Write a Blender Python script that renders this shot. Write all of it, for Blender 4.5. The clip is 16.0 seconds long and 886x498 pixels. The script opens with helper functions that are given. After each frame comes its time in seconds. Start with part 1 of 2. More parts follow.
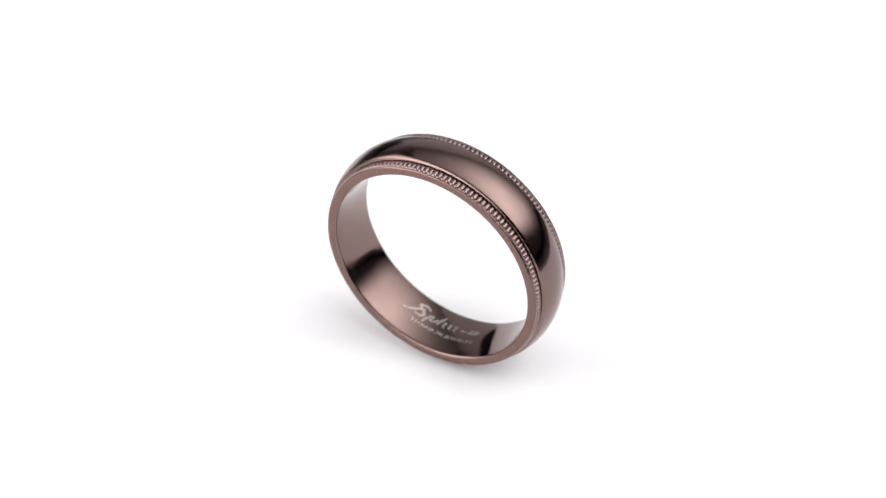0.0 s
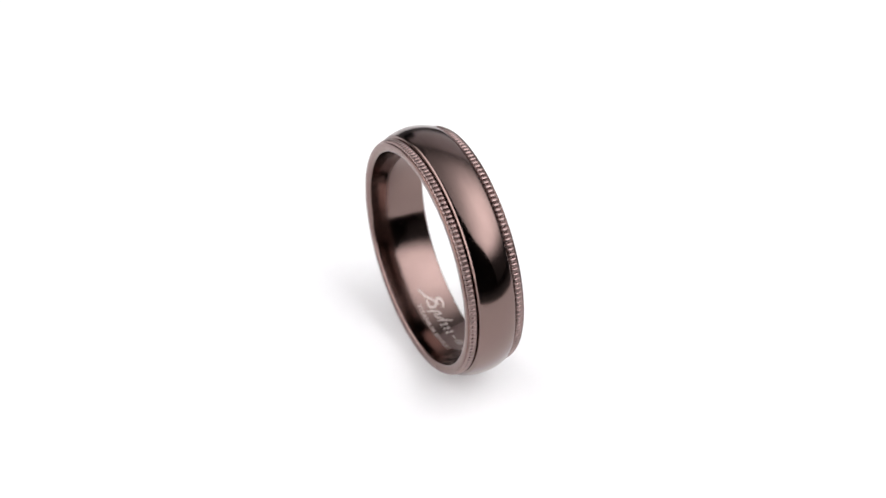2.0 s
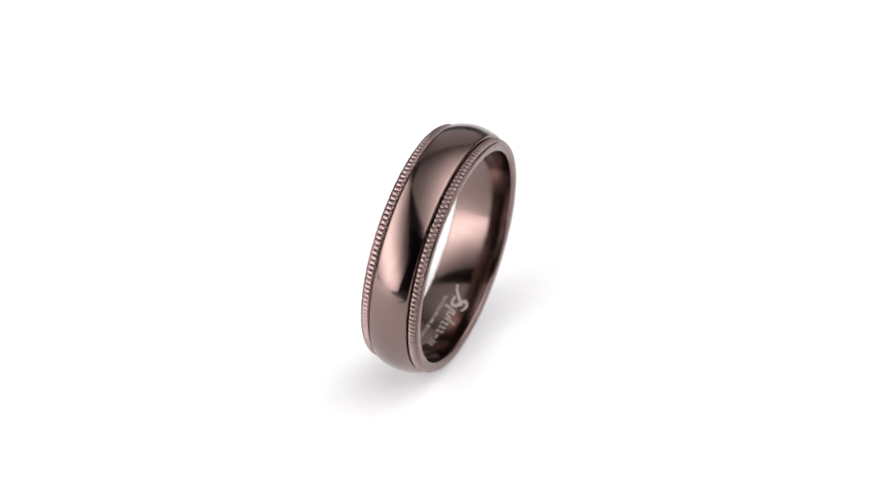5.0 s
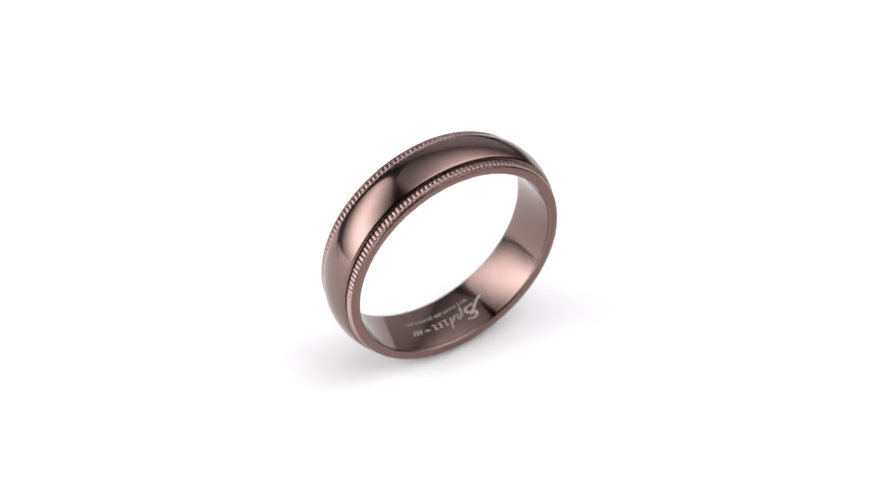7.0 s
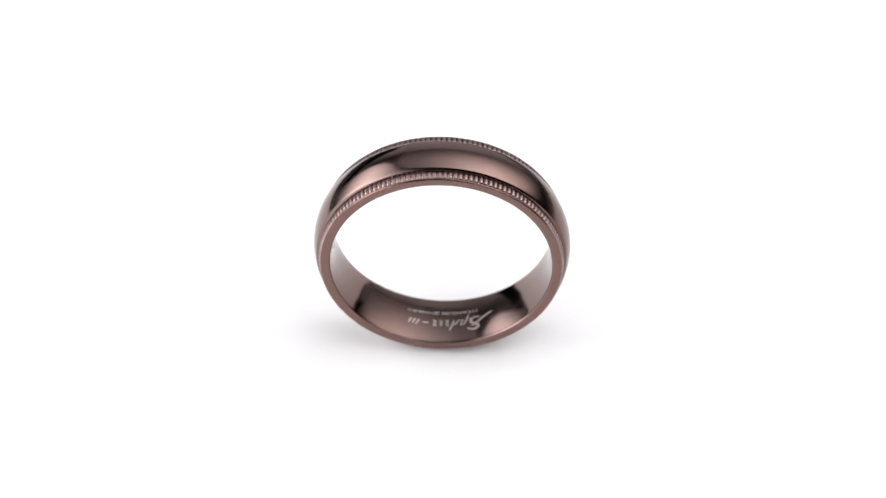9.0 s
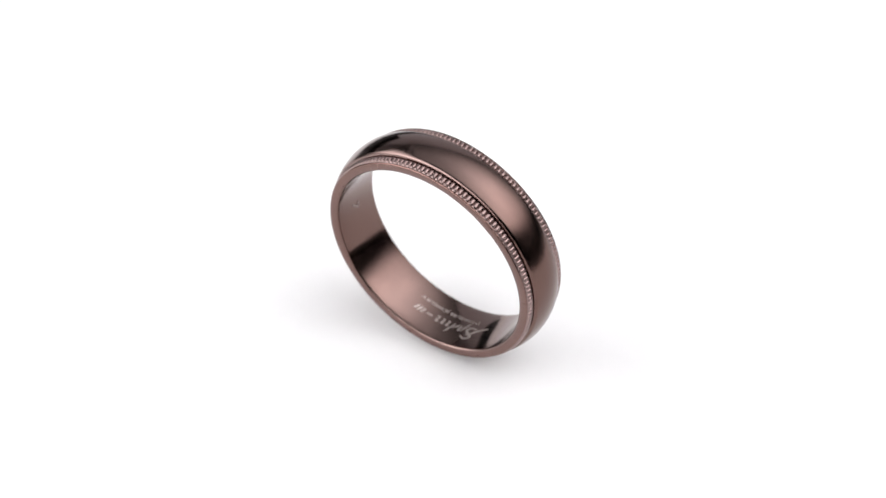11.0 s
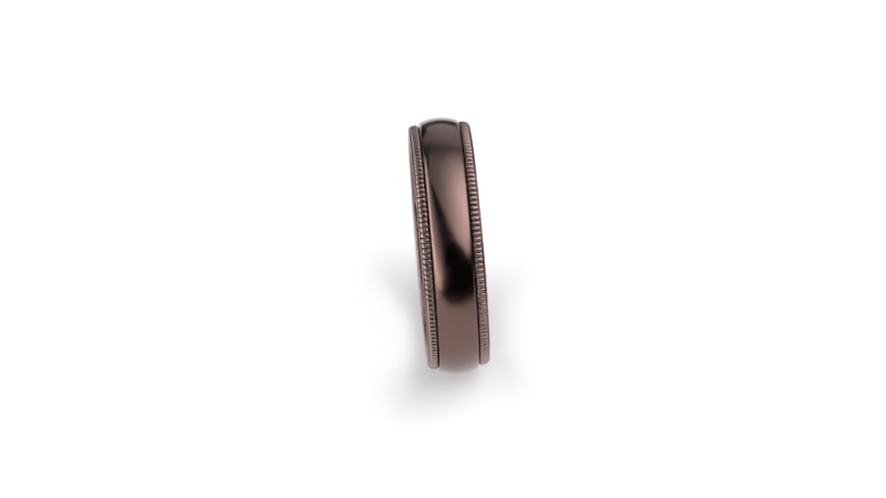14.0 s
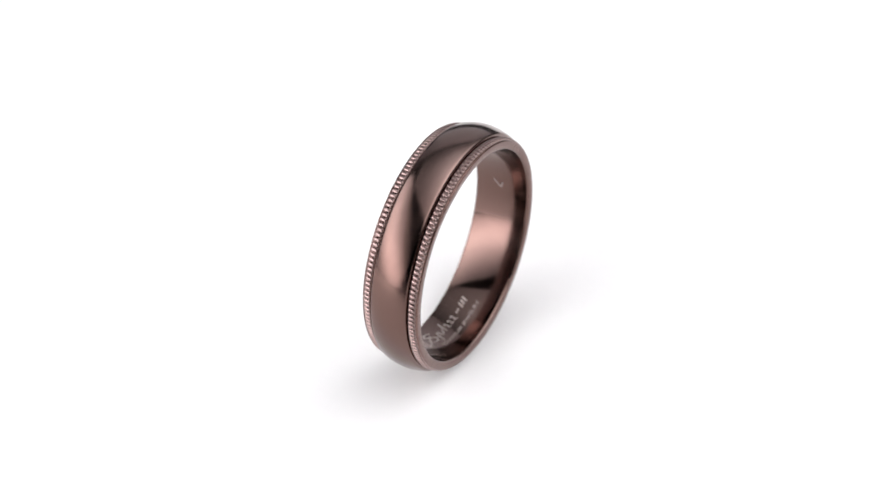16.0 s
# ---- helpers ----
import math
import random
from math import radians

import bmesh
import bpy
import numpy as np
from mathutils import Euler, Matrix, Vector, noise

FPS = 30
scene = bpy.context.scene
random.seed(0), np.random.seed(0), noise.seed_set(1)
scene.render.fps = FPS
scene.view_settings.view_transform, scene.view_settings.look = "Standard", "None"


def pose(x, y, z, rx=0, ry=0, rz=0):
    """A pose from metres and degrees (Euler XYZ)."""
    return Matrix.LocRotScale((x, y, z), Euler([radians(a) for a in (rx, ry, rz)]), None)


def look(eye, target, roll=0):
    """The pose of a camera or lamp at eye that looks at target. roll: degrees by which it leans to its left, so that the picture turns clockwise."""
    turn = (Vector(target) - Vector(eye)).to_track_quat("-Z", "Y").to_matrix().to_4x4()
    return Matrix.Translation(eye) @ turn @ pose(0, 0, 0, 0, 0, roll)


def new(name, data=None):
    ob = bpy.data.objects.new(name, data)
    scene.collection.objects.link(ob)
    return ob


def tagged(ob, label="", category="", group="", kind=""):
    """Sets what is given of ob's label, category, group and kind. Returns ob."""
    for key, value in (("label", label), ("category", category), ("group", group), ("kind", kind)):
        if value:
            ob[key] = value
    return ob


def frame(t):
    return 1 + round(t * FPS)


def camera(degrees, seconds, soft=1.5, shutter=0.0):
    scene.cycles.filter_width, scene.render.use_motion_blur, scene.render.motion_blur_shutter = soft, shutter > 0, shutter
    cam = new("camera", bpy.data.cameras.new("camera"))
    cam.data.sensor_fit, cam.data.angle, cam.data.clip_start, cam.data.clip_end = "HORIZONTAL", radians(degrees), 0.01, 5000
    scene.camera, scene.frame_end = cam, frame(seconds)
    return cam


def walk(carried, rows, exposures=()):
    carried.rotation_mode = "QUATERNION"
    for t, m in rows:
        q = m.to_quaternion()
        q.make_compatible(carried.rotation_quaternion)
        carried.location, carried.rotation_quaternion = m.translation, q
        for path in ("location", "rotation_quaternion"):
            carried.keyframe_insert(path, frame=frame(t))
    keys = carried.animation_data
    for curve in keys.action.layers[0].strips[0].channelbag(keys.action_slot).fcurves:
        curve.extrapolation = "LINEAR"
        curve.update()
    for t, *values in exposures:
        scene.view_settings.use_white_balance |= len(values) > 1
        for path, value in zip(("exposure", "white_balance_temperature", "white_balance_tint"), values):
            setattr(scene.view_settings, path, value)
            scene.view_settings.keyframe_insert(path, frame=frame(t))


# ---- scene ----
cam = camera(15.654, 16.0, soft=1.5)

# ---- camera, standing still on its tripod ----
MM = 0.001
ELEV, DIST = radians(43.337), 0.257634
TARGET = Vector((-0.000151, 0.0, 0.010076))
EYE = TARGET + DIST * Vector((0, -math.cos(ELEV), math.sin(ELEV)))
cam.data.dof.use_dof, cam.data.dof.focus_distance, cam.data.dof.aperture_fstop = True, 0.2530, 30.0
VIEW = look(EYE, TARGET, -0.983)
walk(cam, [(0.0, VIEW), (16.0, VIEW)], exposures=[(0.0, -0.2), (8.5, -0.2), (11.3, -0.26), (16.0, -0.26)])

# ---- light: a dark studio, an upright diffuser panel on the left and an arched cloth over the right ----
world = bpy.data.worlds.new("studio_air")
scene.world = world
world.use_nodes = True
world.node_tree.nodes["Background"].inputs[0].default_value = (0.9, 0.95, 1.0, 1)
world.node_tree.nodes["Background"].inputs[1].default_value = 0.012
# each cloth: an even base and the peak of its lamp's patch
LEFT_BASE, LEFT_PEAK = 0.2, 5.9
CANOPY_BASE, CANOPY_PEAK = 0.5, 3.45
CANOPY_R, HEM = 0.42, (9.0, 30.0)


# ---- materials ----
def material(name):
    m = bpy.data.materials.new(name)
    m.use_nodes = True
    nt = m.node_tree
    return m, nt, nt.nodes["Principled BSDF"]


def put(nt, kind, **values):
    n = nt.nodes.new(kind)
    for key, value in values.items():
        n.inputs[key].default_value = value
    return n


def metal(name, colour, rough, grain=0.03, stretch=(1, 1, 1), bump=0.02, worn=0.0, cloud=0.03, dimmed=None, reach=0.009, wave=0.12):
    """Brown plated titanium with fine turned grain; towards +x it is polished less (worn); the ring's late dimming is
    put into its colour, fullest at reach along x.
    """
    m, nt, b = material(name)
    b.inputs["Metallic"].default_value = 1.0
    co = nt.nodes.new("ShaderNodeTexCoord")
    mp = put(nt, "ShaderNodeMapping", Scale=stretch)
    nt.links.new(co.outputs["Object"], mp.inputs["Vector"])
    fine = put(nt, "ShaderNodeTexNoise", Scale=2600.0, Detail=3.0)
    broad = put(nt, "ShaderNodeTexNoise", Scale=330.0, Detail=4.0)
    nt.links.new(mp.outputs[0], fine.inputs["Vector"])
    nt.links.new(co.outputs["Object"], broad.inputs["Vector"])
    ra = put(nt, "ShaderNodeMapRange")
    ra.inputs["From Min"].default_value, ra.inputs["From Max"].default_value = 0.3, 0.7
    ra.inputs["To Min"].default_value, ra.inputs["To Max"].default_value = rough - grain, rough + grain
    nt.links.new(fine.outputs["Fac"], ra.inputs["Value"])
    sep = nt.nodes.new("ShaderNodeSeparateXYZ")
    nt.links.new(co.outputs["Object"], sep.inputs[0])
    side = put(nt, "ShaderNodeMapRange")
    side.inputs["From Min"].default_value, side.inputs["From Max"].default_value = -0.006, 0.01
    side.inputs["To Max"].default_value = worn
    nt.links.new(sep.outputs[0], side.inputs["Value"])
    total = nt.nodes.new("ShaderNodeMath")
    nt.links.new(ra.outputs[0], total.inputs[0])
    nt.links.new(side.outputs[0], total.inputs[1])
    patch = put(nt, "ShaderNodeMapRange")
    patch.inputs["From Min"].default_value, patch.inputs["From Max"].default_value = 0.42, 0.68
    patch.inputs["To Max"].default_value = cloud
    nt.links.new(broad.outputs["Fac"], patch.inputs["Value"])
    dull = nt.nodes.new("ShaderNodeMath")
    nt.links.new(total.outputs[0], dull.inputs[0])
    nt.links.new(patch.outputs[0], dull.inputs[1])
    nt.links.new(dull.outputs[0], b.inputs["Roughness"])
    mix = nt.nodes.new("ShaderNodeMix")
    mix.data_type = "RGBA"
    mix.inputs[6].default_value = (*[c * 0.93 for c in colour], 1)
    mix.inputs[7].default_value = (*[c * 1.06 for c in colour], 1)
    nt.links.new(broad.outputs["Fac"], mix.inputs[0])
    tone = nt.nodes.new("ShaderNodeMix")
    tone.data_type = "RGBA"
    tone.inputs[7].default_value = (*(dimmed or colour), 1)
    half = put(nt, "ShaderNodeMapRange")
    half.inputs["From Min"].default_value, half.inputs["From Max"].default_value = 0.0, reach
    half.inputs["To Max"].default_value = 1.0 if dimmed else 0.0
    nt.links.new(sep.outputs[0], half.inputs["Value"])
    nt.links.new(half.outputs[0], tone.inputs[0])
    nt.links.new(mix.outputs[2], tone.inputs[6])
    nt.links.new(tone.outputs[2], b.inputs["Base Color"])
    bp = put(nt, "ShaderNodeBump", Strength=bump, Distance=0.00002)
    nt.links.new(fine.outputs["Fac"], bp.inputs["Height"])
    swell = put(nt, "ShaderNodeBump", Strength=wave, Distance=0.00004)
    nt.links.new(broad.outputs["Fac"], swell.inputs["Height"])
    nt.links.new(bp.outputs[0], swell.inputs["Normal"])
    nt.links.new(swell.outputs[0], b.inputs["Normal"])
    return m


def plain(name, colour, rough, scale, spread=0.05, bump=0.1, depth=0.0002):
    m, nt, b = material(name)
    co = nt.nodes.new("ShaderNodeTexCoord")
    fine = put(nt, "ShaderNodeTexNoise", Scale=scale, Detail=5.0)
    broad = put(nt, "ShaderNodeTexNoise", Scale=scale / 14, Detail=3.0)
    for n in (fine, broad):
        nt.links.new(co.outputs["Object"], n.inputs["Vector"])
    add = nt.nodes.new("ShaderNodeMath")
    add.operation = "ADD"
    nt.links.new(fine.outputs["Fac"], add.inputs[0])
    nt.links.new(broad.outputs["Fac"], add.inputs[1])
    ra = put(nt, "ShaderNodeMapRange")
    ra.inputs["From Min"].default_value, ra.inputs["From Max"].default_value = 0.6, 1.4
    nt.links.new(add.outputs[0], ra.inputs["Value"])
    mix = nt.nodes.new("ShaderNodeMix")
    mix.data_type = "RGBA"
    mix.inputs[6].default_value = (*[c * (1 - spread) for c in colour], 1)
    mix.inputs[7].default_value = (*[min(1, c * (1 + spread)) for c in colour], 1)
    nt.links.new(ra.outputs[0], mix.inputs[0])
    nt.links.new(mix.outputs[2], b.inputs["Base Color"])
    b.inputs["Roughness"].default_value = rough
    bp = put(nt, "ShaderNodeBump", Strength=bump, Distance=depth)
    nt.links.new(fine.outputs["Fac"], bp.inputs["Height"])
    nt.links.new(bp.outputs[0], b.inputs["Normal"])
    return m


def calc(nt, op, p, q=0.0):
    n = nt.nodes.new("ShaderNodeMath")
    n.operation = op
    for i, v in enumerate((p, q)):
        if isinstance(v, float):
            n.inputs[i].default_value = v
        else:
            nt.links.new(v, n.inputs[i])
    return n.outputs[0]


def ramp(nt, value, f0, f1, t0, t1):
    n = put(nt, "ShaderNodeMapRange")
    n.interpolation_type = "SMOOTHSTEP"
    for key, v in (("From Min", f0), ("From Max", f1), ("To Min", t0), ("To Max", t1)):
        n.inputs[key].default_value = v
    nt.links.new(value, n.inputs["Value"])
    return n.outputs[0]


def spot(nt, u, v, at, spread, base, peak):
    """The round patch that a lamp throws on the back of a cloth, over an even base."""
    total = None
    for out, c, w in ((u, at[0], spread[0]), (v, at[1], spread[1])):
        term = calc(nt, "POWER", calc(nt, "ABSOLUTE", calc(nt, "DIVIDE", calc(nt, "SUBTRACT", out, c), w)), 2.0)
        total = term if total is None else calc(nt, "ADD", total, term)
    bell = calc(nt, "POWER", 2.71828, calc(nt, "MULTIPLY", total, -1.0))
    return calc(nt, "ADD", calc(nt, "MULTIPLY", bell, peak), base)


def lit_cloth(nt, co, light):
    """Emission of a white cloth with a slight weave."""
    weave = put(nt, "ShaderNodeTexNoise", Scale=7.0, Detail=3.0)
    nt.links.new(co.outputs["Object"], weave.inputs["Vector"])
    em = put(nt, "ShaderNodeEmission", Color=(1.0, 0.985, 1.0, 1))
    nt.links.new(calc(nt, "MULTIPLY", light, ramp(nt, weave.outputs["Fac"], 0.3, 0.7, 0.93, 1.06)), em.inputs["Strength"])
    nt.links.new(em.outputs[0], nt.nodes["Material Output"].inputs[0])


def panel_glow(name, span, soft, low, at, spread, base, peak):
    """A flat diffuser cloth lit from behind by one slanting lamp, with soft rounded rims."""
    m, nt, b = material(name)
    nt.nodes.remove(b)
    x0, x1, y0, y1 = span
    co = nt.nodes.new("ShaderNodeTexCoord")
    sep = nt.nodes.new("ShaderNodeSeparateXYZ")
    nt.links.new(co.outputs["Object"], sep.inputs[0])

    def across(out, p, q):
        return calc(nt, "POWER", calc(nt, "ABSOLUTE", calc(nt, "DIVIDE", calc(nt, "SUBTRACT", out, (p + q) / 2), (q - p) / 2)), 3.0)

    rim = ramp(nt, calc(nt, "ADD", across(sep.outputs[0], x0, x1), across(sep.outputs[1], y0, y1)), 1.0 - soft, 1.0, 1.0, low)
    lit_cloth(nt, co, calc(nt, "MULTIPLY", rim, spot(nt, sep.outputs[0], calc(nt, "ADD", sep.outputs[1], calc(nt, "MULTIPLY", sep.outputs[0], 0.25)), at, spread, base, peak)))
    return m


def canopy_glow(name, at, spread, base, peak):
    """The arched cloth lit by one lamp from outside: the patch lies at (angle round the arch, way along it), its lower rim rising to the front, dimmer at the rear."""
    m, nt, b = material(name)
    nt.nodes.remove(b)
    co = nt.nodes.new("ShaderNodeTexCoord")
    sep = nt.nodes.new("ShaderNodeSeparateXYZ")
    nt.links.new(co.outputs["Object"], sep.inputs[0])
    angle = calc(nt, "ARCTAN2", sep.outputs[2], sep.outputs[0])
    hem = ramp(nt, calc(nt, "ADD", angle, calc(nt, "MULTIPLY", sep.outputs[1], 0.85)), radians(HEM[0]), radians(HEM[1]), 0.03, 1.0)
    rear = ramp(nt, sep.outputs[1], 0.1, 0.56, 1.0, 0.36)
    lit_cloth(nt, co, calc(nt, "MULTIPLY", calc(nt, "MULTIPLY", hem, rear), spot(nt, angle, sep.outputs[1], at, spread, base, peak)))
    return m


def added_glow(m, x0, x1, least, most):
    """Adds a faint cool glow to the hanging cloth, rising from x0 to x1."""
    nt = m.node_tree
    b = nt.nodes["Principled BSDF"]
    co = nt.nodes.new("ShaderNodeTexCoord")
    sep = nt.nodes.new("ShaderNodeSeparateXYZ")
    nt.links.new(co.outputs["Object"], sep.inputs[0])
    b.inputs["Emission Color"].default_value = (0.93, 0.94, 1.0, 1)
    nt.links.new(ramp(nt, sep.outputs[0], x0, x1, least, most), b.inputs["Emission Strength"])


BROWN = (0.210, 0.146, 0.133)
# BROWN with the ring's late dimming put in: dome at +x, bore at -x
DIM_BROWN = (0.155, 0.094, 0.081)
M_DOME = metal("polished_brown_titanium", BROWN, 0.11, 0.03, worn=0.06, cloud=0.07, dimmed=DIM_BROWN)
M_INNER = metal("turned_brown_titanium", BROWN, 0.075, 0.03, (1, 8, 1), 0.05, 0.02, 0.09, DIM_BROWN, -0.009, 0.45)
M_EDGE = metal("satin_brown_titanium", (0.19, 0.116, 0.102), 0.22, 0.05)
M_BEAD = metal("knurled_brown_titanium", (0.30, 0.215, 0.203), 0.28, 0.06)
M_MARK = metal("laser_etched_titanium", (0.52, 0.45, 0.42), 0.5, 0.08)
M_FAINT = metal("worn_etched_titanium", (0.33, 0.26, 0.245), 0.5, 0.08)
M_WHITE = plain("white_acrylic", (0.93, 0.93, 0.93), 0.6, 900.0, 0.008, 0.05, 0.00002)
M_CLOTH = plain("pale_backdrop_cloth", (0.8, 0.8, 0.82), 0.9, 700.0, 0.03)
# glow added in place of light falling on the backdrop, weaker on its left
added_glow(M_CLOTH, -0.2, 0.12, 0.01, 0.17)
M_BLACK = plain("black_painted_board", (0.018, 0.018, 0.019), 0.7, 120.0, 0.3)
M_WALL = plain("dark_studio_paint", (0.03, 0.03, 0.032), 0.85, 20.0, 0.2)
M_FRAME = plain("black_anodised_aluminium", (0.03, 0.03, 0.03), 0.45, 300.0, 0.2)


# ---- shapes ----
def part(name, bm, mat, parent=None, label="", smooth=True, sharp=32):
    """Link a bmesh as one mesh object, under a thing or a part."""
    for f in bm.faces:
        f.smooth = smooth
    for e in bm.edges:
        if len(e.link_faces) == 2 and e.calc_face_angle(0) > radians(sharp):
            e.smooth = False
    data = bpy.data.meshes.new(name)
    bm.to_mesh(data)
    bm.free()
    data.materials.append(mat)
    ob = new(name, data)
    if parent:
        ob.parent = parent
    return tagged(ob, label)


def lathe(profile, n=384, bm=None):
    """Turn a closed profile of (y, r) in mm about the y axis."""
    bm = bm or bmesh.new()
    rows = []
    for i in range(n):
        a = 2 * math.pi * i / n
        rows.append([bm.verts.new((r * MM * math.sin(a), y * MM, -r * MM * math.cos(a))) for y, r in profile])
    k = len(profile)
    for i in range(n):
        p, q = rows[i], rows[(i + 1) % n]
        for j in range(k):
            bm.faces.new((p[j], p[(j + 1) % k], q[(j + 1) % k], q[j]))
    bmesh.ops.recalc_face_normals(bm, faces=bm.faces)
    return bm


def box(size, at=(0, 0, 0), bevel=0.0, bm=None):
    bm = bm or bmesh.new()
    made = bmesh.ops.create_cube(bm, size=1.0, matrix=Matrix.Translation(at) @ Matrix.Diagonal((*size, 1)))
    if bevel:
        edges = list({e for v in made["verts"] for e in v.link_edges})
        bmesh.ops.bevel(bm, geom=edges, offset=bevel, segments=2, affect="EDGES", profile=0.5)
    return bm


def rod(p, q, r, n=16, bm=None):
    bm = bm or bmesh.new()
    p, q = Vector(p), Vector(q)
    turn = (q - p).to_track_quat("Z", "Y").to_matrix().to_4x4()
    bmesh.ops.create_cone(bm, cap_ends=True, segments=n, radius1=r, radius2=r, depth=(q - p).length,
                          matrix=Matrix.Translation((p + q) / 2) @ turn)
    return bm


# ---- the studio ----
def studio():
    """A dark cabin round the white turntable."""
    for name, size, at, label, category in (
            ("floor", (2.2, 2.2, 0.1), (0, 0, -0.0675), "matt black board under the white turntable", "floor"),
            ("ceiling", (2.2, 2.2, 0.1), (0, 0, 1.25), "dark painted studio ceiling", "ceiling"),
            ("wall_north", (2.4, 0.1, 1.4176), (0, 1.15, 0.591), "dark painted studio wall", "wall"),
            ("wall_south", (2.4, 0.1, 1.4176), (0, -1.15, 0.591), "dark painted studio wall", "wall"),
            ("wall_east", (0.1, 2.2, 1.4176), (1.15, 0, 0.591), "dark painted studio wall", "wall"),
            ("wall_west", (0.1, 2.2, 1.4176), (-1.15, 0, 0.591), "dark painted studio wall", "wall")):
        made = part(name, box(size, at), M_BLACK if name == "floor" else M_WALL, smooth=False)
        tagged(made, label, category, kind="structure")


DISC = 0.072


def turntable():
    table = tagged(new("turntable"), "round matt white turntable plate carrying the ring", "turntable")
    disc = [(-4, 0.02), (-4, DISC / MM - 1.2), (-3.6, DISC / MM - 0.4), (-2.9, DISC / MM), (-1.0, DISC / MM), (-0.3, DISC / MM - 0.4), (0, DISC / MM - 1.2), (0, 0.02)]
    bm = lathe(disc, 160)
    bmesh.ops.rotate(bm, verts=bm.verts, matrix=Matrix.Rotation(radians(90), 3, "X"))
    part("platter", bm, M_WHITE, table)
    bm = lathe([(-17.5, 0.02), (-17.5, 46), (-16.5, 47), (-5, 47), (-4, 46), (-4, 0.02)], 96)
    bmesh.ops.rotate(bm, verts=bm.verts, matrix=Matrix.Rotation(radians(90), 3, "X"))
    part("base", bm, M_FRAME, table)
    return table


def diffuser_panel(az, el, dist, span, glow, label):
    """A lit diffuser in a black frame on a stand; az from the camera's side, towards the right; span: x0, x1, y0, y1 on its face."""
    a, e = radians(az), radians(el)
    way = Vector((math.sin(a) * math.cos(e), -math.cos(a) * math.cos(e), math.sin(e)))
    at = way * dist + Vector((0, 0, 0.01))
    turn = look(at, (0, 0, 0.01))
    x0, x1, y0, y1 = span
    wide, high, cx, cy = x1 - x0, y1 - y0, (x0 + x1) / 2, (y0 + y1) / 2
    low = turn @ Vector((cx, y0 + 0.3 * high, 0.03))
    foot = Vector((low.x + way.x * 0.1, low.y + way.y * 0.1, -0.0175))
    thing = tagged(new("diffuser_panel"), label, "studio light")
    thing.matrix_basis = Matrix.Translation(foot)
    local = Matrix.Translation(-foot) @ turn
    cloth = part("diffuser", box((wide, high, 0.004), (cx, cy, 0)), glow, thing, "white cloth lit from behind", smooth=False)
    cloth.matrix_basis = local
    t = 0.004
    for size, pos in (((wide + 2 * t, t, 0.02), (cx, y1 + t / 2, 0)), ((wide + 2 * t, t, 0.02), (cx, y0 - t / 2, 0)),
                      ((t, high, 0.02), (x1 + t / 2, cy, 0)), ((t, high, 0.02), (x0 - t / 2, cy, 0))):
        part("frame_bar", box(size, pos, 0.001), M_FRAME, thing, smooth=False).matrix_basis = local
    part("back_cover", box((wide, high, 0.004), (cx, cy, 0.018)), M_FRAME, thing, smooth=False).matrix_basis = local
    top = low - foot
    part("pole", rod((0, 0, 0.012), (0, 0, top.z), 0.008), M_FRAME, thing)
    part("bracket", rod((0, 0, top.z), top, 0.008), M_FRAME, thing)
    part("foot", rod((0, 0, 0), (0, 0, 0.012), 0.07, 40), M_FRAME, thing)
    return thing


def canopy():
    """A white cloth arched from the right over the turntable, cut back at its front left corner, on a thin bent frame."""
    centre = Vector((0, 0, 0.01))
    thing = tagged(new("light_canopy"), "arched white cloth light canopy on thin black rods", "studio light")
    first, last, back = 3.0, 124.0, 0.555

    def front(a):
        return -0.375 + 0.46 * max(0.0, (a - 67) / 52) ** 1.5

    def at(a, y, r=CANOPY_R):
        return Vector((r * math.cos(radians(a)), y, r * math.sin(radians(a))))

    bm = bmesh.new()
    rows = []
    for i in range(59):
        a = first + (last - first) * i / 58
        rows.append([bm.verts.new(at(a, front(a) + (back - front(a)) * j / 20)) for j in range(21)])
    for p, q in zip(rows, rows[1:]):
        for j in range(20):
            bm.faces.new((p[j], q[j], q[j + 1], p[j + 1]))
    bmesh.ops.solidify(bm, geom=bm.faces, thickness=0.001)
    glow = canopy_glow("canopy_cloth", (radians(47), -0.06), (radians(37), 0.39), CANOPY_BASE, CANOPY_PEAK)
    part("cloth", bm, glow, thing, "white cloth lit from outside").matrix_basis = Matrix.Translation(centre)
    outer = CANOPY_R + 0.006
    front_rail = [at(a, front(a), outer) for a in np.linspace(first, last, 24)]
    back_rail = [at(a, back, outer) for a in np.linspace(-3.7, 183.7, 48)]
    for name, line in (("front_rail", front_rail), ("back_hoop", back_rail), ("hem_rod", [at(first, front(first), outer), at(first, back, outer)]),
                       ("edge_rod", [at(last, front(last), outer), at(last, back, outer)])):
        bm = bmesh.new()
        for p, q in zip(line, line[1:]):
            rod(p, q, 0.003, 8, bm)
        part(name, bm, M_FRAME, thing).matrix_basis = Matrix.Translation(centre)
    foot = front_rail[0]
    part("leg", rod(foot, (foot.x, foot.y, -0.0275), 0.004, 10), M_FRAME, thing).matrix_basis = Matrix.Translation(centre)
    return thing


def reflector_card():
    """A white card lying flat on the board between the turntable and the upright panel."""
    card = part("reflector_card", box((0.30, 0.28, 0.003), (0, 0, 0.0015), 0.0006), M_WHITE, smooth=False)
    card.matrix_basis = pose(-0.228, -0.142, -0.0175, 0, 0, 32)
    return tagged(card, "flat white reflector card lying on the black board beside the turntable", "reflector card")


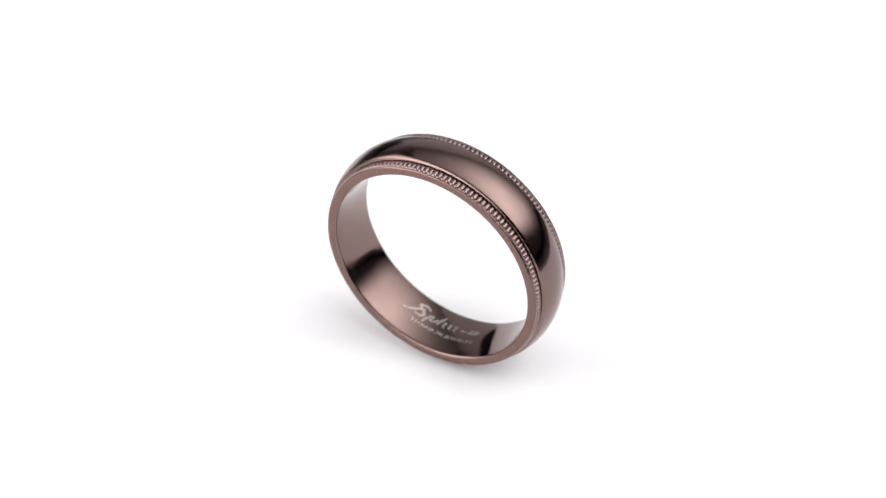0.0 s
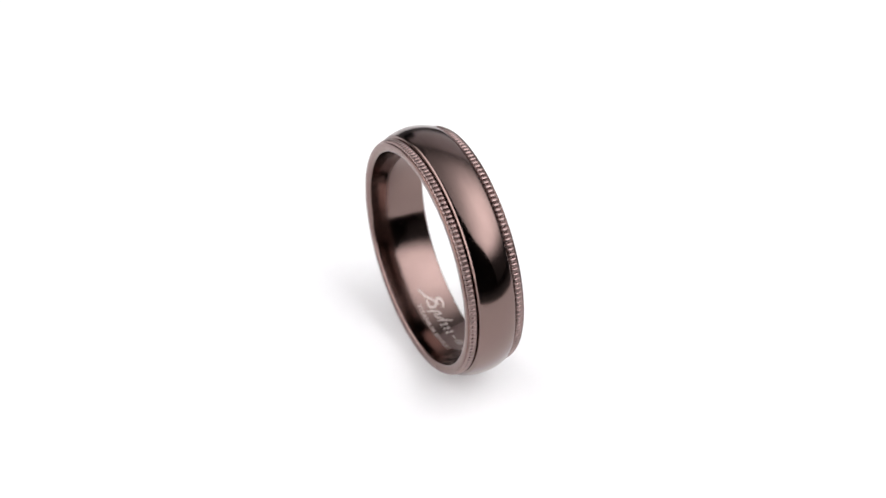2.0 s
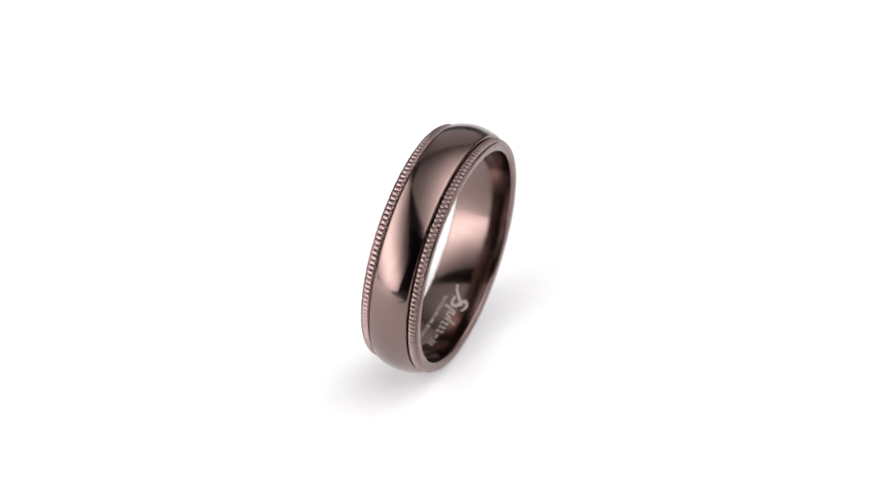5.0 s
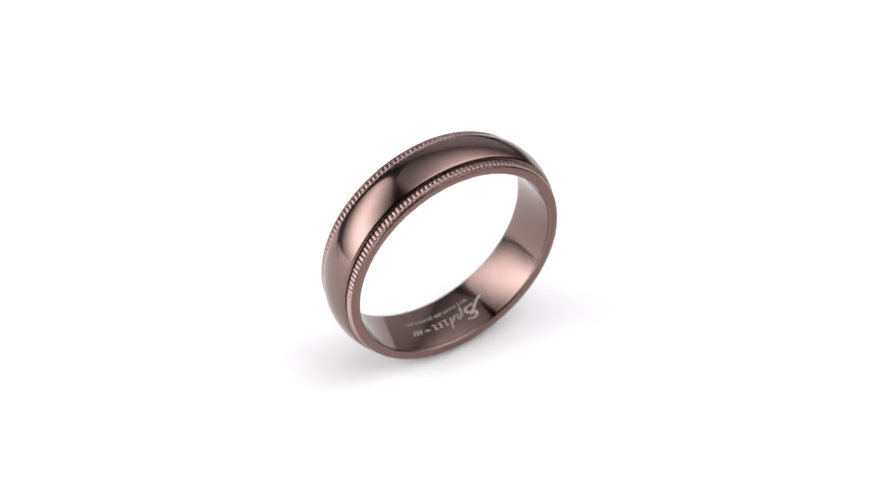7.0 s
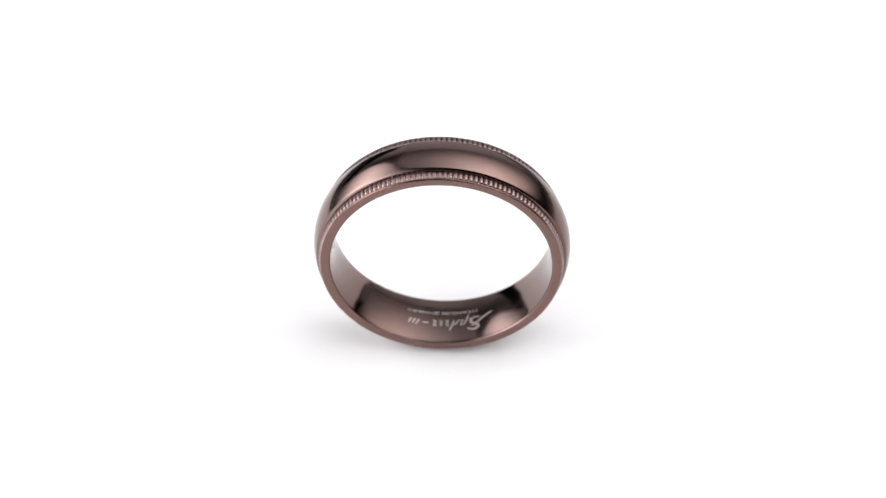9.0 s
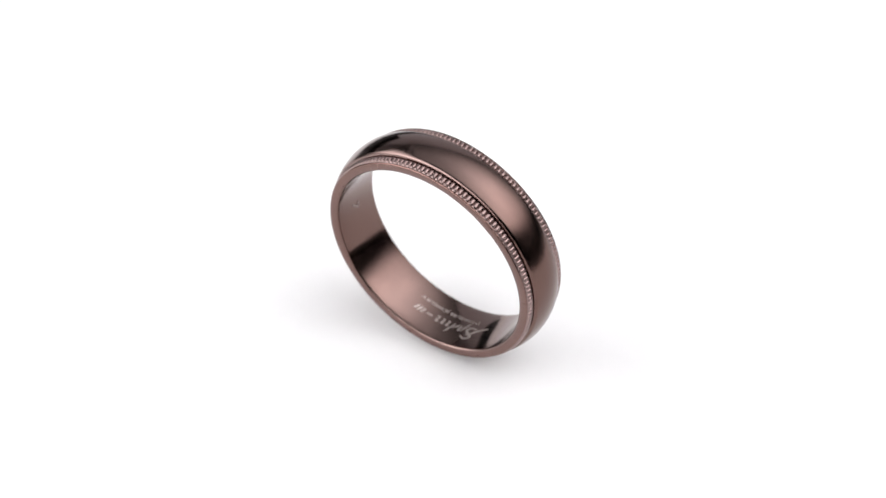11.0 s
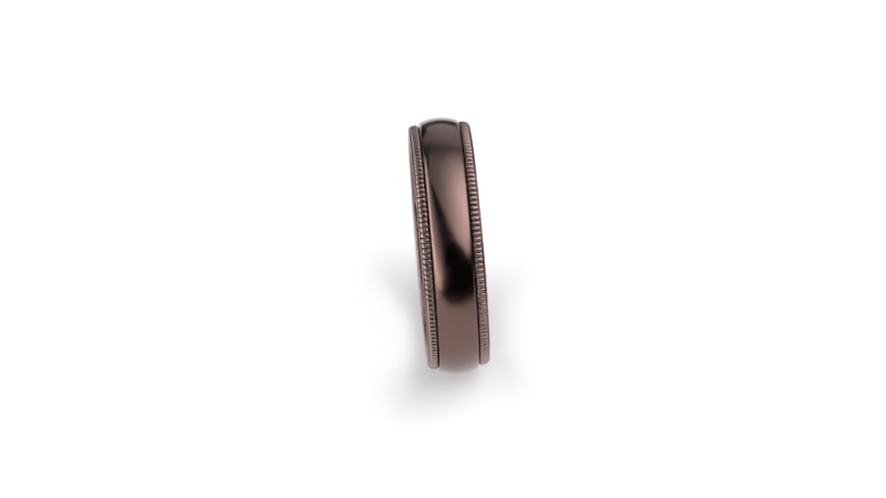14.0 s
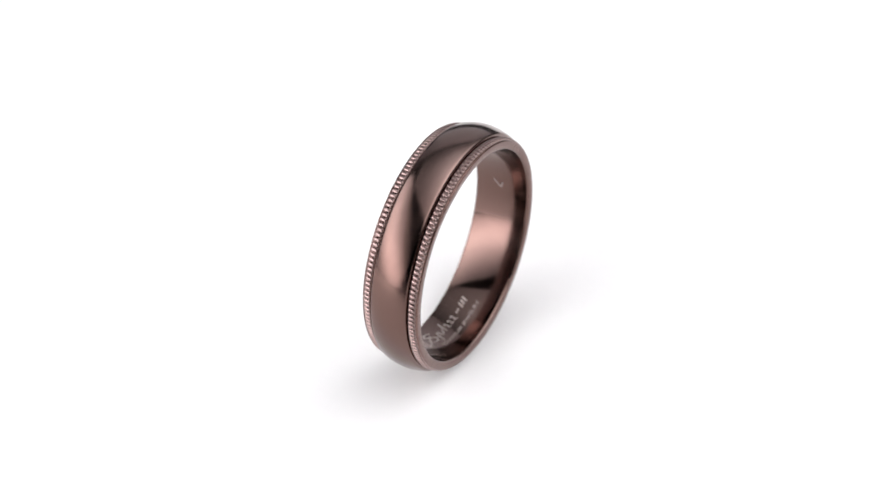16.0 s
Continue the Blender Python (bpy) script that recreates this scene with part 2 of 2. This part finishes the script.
def backdrop():
    """A pale cloth hanging behind the turntable, with shallow folds, its left half cut shorter."""
    bm = bmesh.new()
    rows = []
    for x in np.linspace(-0.75, 0.75, 61):
        fold = 0.006 * math.sin(x * 23) + 0.003 * math.sin(x * 61)
        hem = -0.0175 + 0.13 * min(1.0, max(0.0, (-0.12 - x) / 0.06))
        rows.append([bm.verts.new((x, 0.57 + fold, z)) for z in np.linspace(hem, 0.95, 9)])
    for p, q in zip(rows, rows[1:]):
        for j in range(8):
            bm.faces.new((p[j], q[j], q[j + 1], p[j + 1]))
    bmesh.ops.recalc_face_normals(bm, faces=bm.faces)
    bmesh.ops.solidify(bm, geom=bm.faces, thickness=0.002)
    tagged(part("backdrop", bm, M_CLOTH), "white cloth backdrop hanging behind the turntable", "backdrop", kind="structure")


studio()
PLATTER = turntable()
LEFT = (-0.45, 0.6, -0.234, 0.2)
diffuser_panel(-80, 30, 0.36, LEFT, panel_glow("left_diffuser_cloth", (-0.47, 0.61, -0.5, 0.2), 0.08, 0.06, (0.1, -0.05), (0.5, 0.148), LEFT_BASE, LEFT_PEAK),
               "large lit white diffuser panel in a black frame")
canopy()
reflector_card()
backdrop()

# ---- the ring ----
DOME_R, RIM_R, HALF_W, BORE = 10.25, 9.775, 2.45, 8.65
BEADS = 148


def bead_mesh():
    """One ridge of the milled edge: a small pillow, long across the band."""
    bm = bmesh.new()
    pitch = 2 * math.pi * (RIM_R - 0.1) / BEADS
    us, vs = (-1, -0.93, -0.75, -0.4, 0, 0.4, 0.75, 0.93, 1), (-1, -0.94, -0.7, -0.35, 0, 0.35, 0.7, 0.94, 1)
    grid = []
    for u in us:
        line = []
        for v in vs:
            h = 0.19 * max(0.0, 1 - abs(u) ** 2.6) ** 0.5 * max(0.0, 1 - abs(v) ** 7) ** 0.5 * (1 - 0.1 * v * v)
            line.append(bm.verts.new((u * pitch * 0.492 * MM, v * 0.335 * MM, h * MM)))
        grid.append(line)
    for p, q in zip(grid, grid[1:]):
        for j in range(len(vs) - 1):
            bm.faces.new((p[j], q[j], q[j + 1], p[j + 1]))
    for f in bm.faces:
        f.smooth = True
    data = bpy.data.meshes.new("bead")
    bm.to_mesh(data)
    bm.free()
    data.materials.append(M_BEAD)
    return data


def on_bore(x, y, lift=0.012):
    """A point of the engraving, x along its line and y up its letters in mm, on the bore."""
    r = bore_radius(-y) - lift
    a = -x / BORE
    return (r * MM * math.sin(a), -y * MM, -r * MM * math.cos(a))


def bore_radius(y):
    return BORE + 0.17 * (abs(y) / 2.2) ** 2.2


def stroke(bm, points, width, samples=5):
    """A tapered pen stroke through a few points, laid on the bore."""
    pts = [Vector(p) for p in points]
    fine = []
    for i in range(len(pts) - 1):
        p0, p1, p2, p3 = pts[max(i - 1, 0)], pts[i], pts[i + 1], pts[min(i + 2, len(pts) - 1)]
        for s in range(samples):
            t = s / samples
            fine.append(0.5 * (2 * p1 + (p2 - p0) * t + (2 * p0 - 5 * p1 + 4 * p2 - p3) * t * t + (3 * p1 - p0 - 3 * p2 + p3) * t ** 3))
    fine.append(pts[-1])
    left, right = [], []
    n = len(fine) - 1
    for i, p in enumerate(fine):
        d = (fine[min(i + 1, n)] - fine[max(i - 1, 0)]).normalized()
        w = width * (0.35 + 0.65 * math.sin(math.pi * (0.12 + 0.76 * i / n)))
        side = Vector((-d.y, d.x)) * w / 2
        left.append(bm.verts.new(on_bore(p.x + side.x, 0.86 * (p.y + side.y) - 0.14)))
        right.append(bm.verts.new(on_bore(p.x - side.x, 0.86 * (p.y - side.y) - 0.14)))
    for i in range(n):
        bm.faces.new((left[i], right[i], right[i + 1], left[i + 1]))


def lettering(text, height, x, y, width=0.0, turn=0.0):
    """Words in the built-in font, wrapped on the bore, centred at x, y."""
    curve = bpy.data.curves.new("lettering", "FONT")
    curve.body, curve.size, curve.align_x, curve.align_y = text, 1.0, "CENTER", "CENTER"
    curve.resolution_u = 3
    curve.offset = 0.022
    ob = bpy.data.objects.new("lettering", curve)
    scene.collection.objects.link(ob)
    bpy.context.view_layer.update()
    data = bpy.data.meshes.new_from_object(ob.evaluated_get(bpy.context.evaluated_depsgraph_get()))
    bpy.data.objects.remove(ob)
    bm = bmesh.new()
    bm.from_mesh(data)
    bpy.data.meshes.remove(data)
    xs = [v.co.x for v in bm.verts]
    ys = [v.co.y for v in bm.verts]
    ky = height / (max(ys) - min(ys))
    kx = width / (max(xs) - min(xs)) if width else ky
    cx, cy = (max(xs) + min(xs)) / 2, (max(ys) + min(ys)) / 2
    c, s = math.cos(radians(turn)), math.sin(radians(turn))
    for v in bm.verts:
        a, b = (v.co.x - cx) * kx, (v.co.y - cy) * ky
        v.co = on_bore(x + a * c - b * s, y + a * s + b * c)
    return bm


def finger_ring():
    ring = tagged(new("finger_ring"), "brown titanium ring with polished dome and milled edges, standing upright", "ring")
    top = 3.9
    shoulder = [(1.605, 9.30), (1.605, 9.56), (1.60, 9.70), (1.58, 9.79), (1.545, 9.87), (1.50, 9.932)]
    dome = [(-y, r) for y, r in shoulder]
    for i in range(25):
        y = -1.44 + 2.88 * i / 24
        dome.append((y, DOME_R - top + math.sqrt(top * top - y * y)))
    dome += reversed(shoulder)
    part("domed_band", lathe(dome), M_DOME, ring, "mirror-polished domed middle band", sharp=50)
    bore = [(-2.41, 8.97), (-2.40, 8.925), (-2.375, 8.885), (-2.33, 8.85), (-2.27, 8.825)]
    for i in range(45):
        y = -2.2 + 4.4 * i / 44
        bore.append((y, bore_radius(y)))
    bore += [(2.27, 8.825), (2.33, 8.85), (2.375, 8.885), (2.40, 8.925), (2.41, 8.97), (2.2, 9.3), (-2.2, 9.3)]
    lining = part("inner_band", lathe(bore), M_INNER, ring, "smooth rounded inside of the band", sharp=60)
    data = bead_mesh()
    for side in (-1, 1):
        edge = [(1.608, 9.30), (1.61, 9.40), (1.64, 9.42), (1.68, 9.46), (1.70, 9.60), (1.73, 9.62), (2.32, 9.58), (2.34, 9.61), (2.37, 9.61), (2.41, 9.585), (2.44, 9.54), (HALF_W, 9.48), (HALF_W, 9.06), (2.41, 8.97), (2.2, 9.3)]
        rim = part("edge_rim", lathe([(side * y, r) for y, r in edge]), M_EDGE, ring, "satin flat edge with milled ridges", sharp=50)
        for i in range(BEADS):
            a = 2 * math.pi * (i + 0.5 * (side > 0)) / BEADS
            bead = new("bead", data)
            bead.parent = rim
            bead.matrix_basis = Matrix.Rotation(a, 4, "Y") @ Matrix.Translation((0, side * 1.985 * MM, (RIM_R - 0.205) * MM)) @ Matrix.Rotation(-side * radians(8), 4, "X")
    # engraving on the bore: a pen-like mark as plain strokes, a line of words, a size mark
    bm = bmesh.new()
    stroke(bm, [(-4.15, 0.0), (-3.5, 0.3), (-2.9, 0.85), (-2.4, 1.25)], 0.24)
    stroke(bm, [(-2.0, 1.45), (-2.55, 1.7), (-2.95, 1.35), (-2.3, 0.75), (-2.45, 0.25), (-3.1, 0.3)], 0.28)
    for x, low, high in ((-1.95, -0.25, 0.95), (-1.15, 0.3, 0.9), (-0.75, 0.3, 1.6)):
        stroke(bm, [(x - 0.14, low), (x + 0.02, (low + high) / 2), (x + 0.24, high)], 0.2, 3)
    for x, low, high in ((-1.5, 0.32, 0.98), (-0.3, 0.28, 0.98), (0.2, 0.34, 0.95), (0.72, 0.3, 1.0)):
        stroke(bm, [(x - 0.2, high - 0.15), (x + 0.02, high), (x, (low + high) / 2), (x - 0.1, low + 0.08), (x + 0.16, low)], 0.17, 4)
    stroke(bm, [(1.2, 0.68), (1.45, 0.7), (1.75, 0.72)], 0.2, 3)
    for x in (2.1, 2.42, 2.74):
        stroke(bm, [(x - 0.1, 0.38), (x, 0.68), (x + 0.16, 1.05)], 0.19, 3)
    part("engraved_strokes", bm, M_MARK, lining, "pale engraved pen strokes")
    part("engraved_words", lettering("TITANIUM JEWELRY", 0.42, 0.05, -0.72, 6.0), M_MARK, lining, "pale engraved capital letters")
    part("engraved_number", lettering("7", 0.95, 13.5, 0.3, turn=160), M_FAINT, lining, "faint engraved size number")
    return ring


RING = finger_ring()


# ---- what moves: the turntable and the ring on it turn together ----
def motions():
    ring_rows, disc_rows = [], []
    for i in range(81):
        t = i * 0.2
        turn = Matrix.Rotation(radians(-2.4 - 16.77 * (t - 9.0)), 4, "Z")
        disc_rows.append((t, turn.copy()))
        ring_rows.append((t, turn @ pose(-0.000243, 0.000293, DOME_R * MM, 1.793)))
    walk(PLATTER, disc_rows)
    walk(RING, ring_rows)


motions()
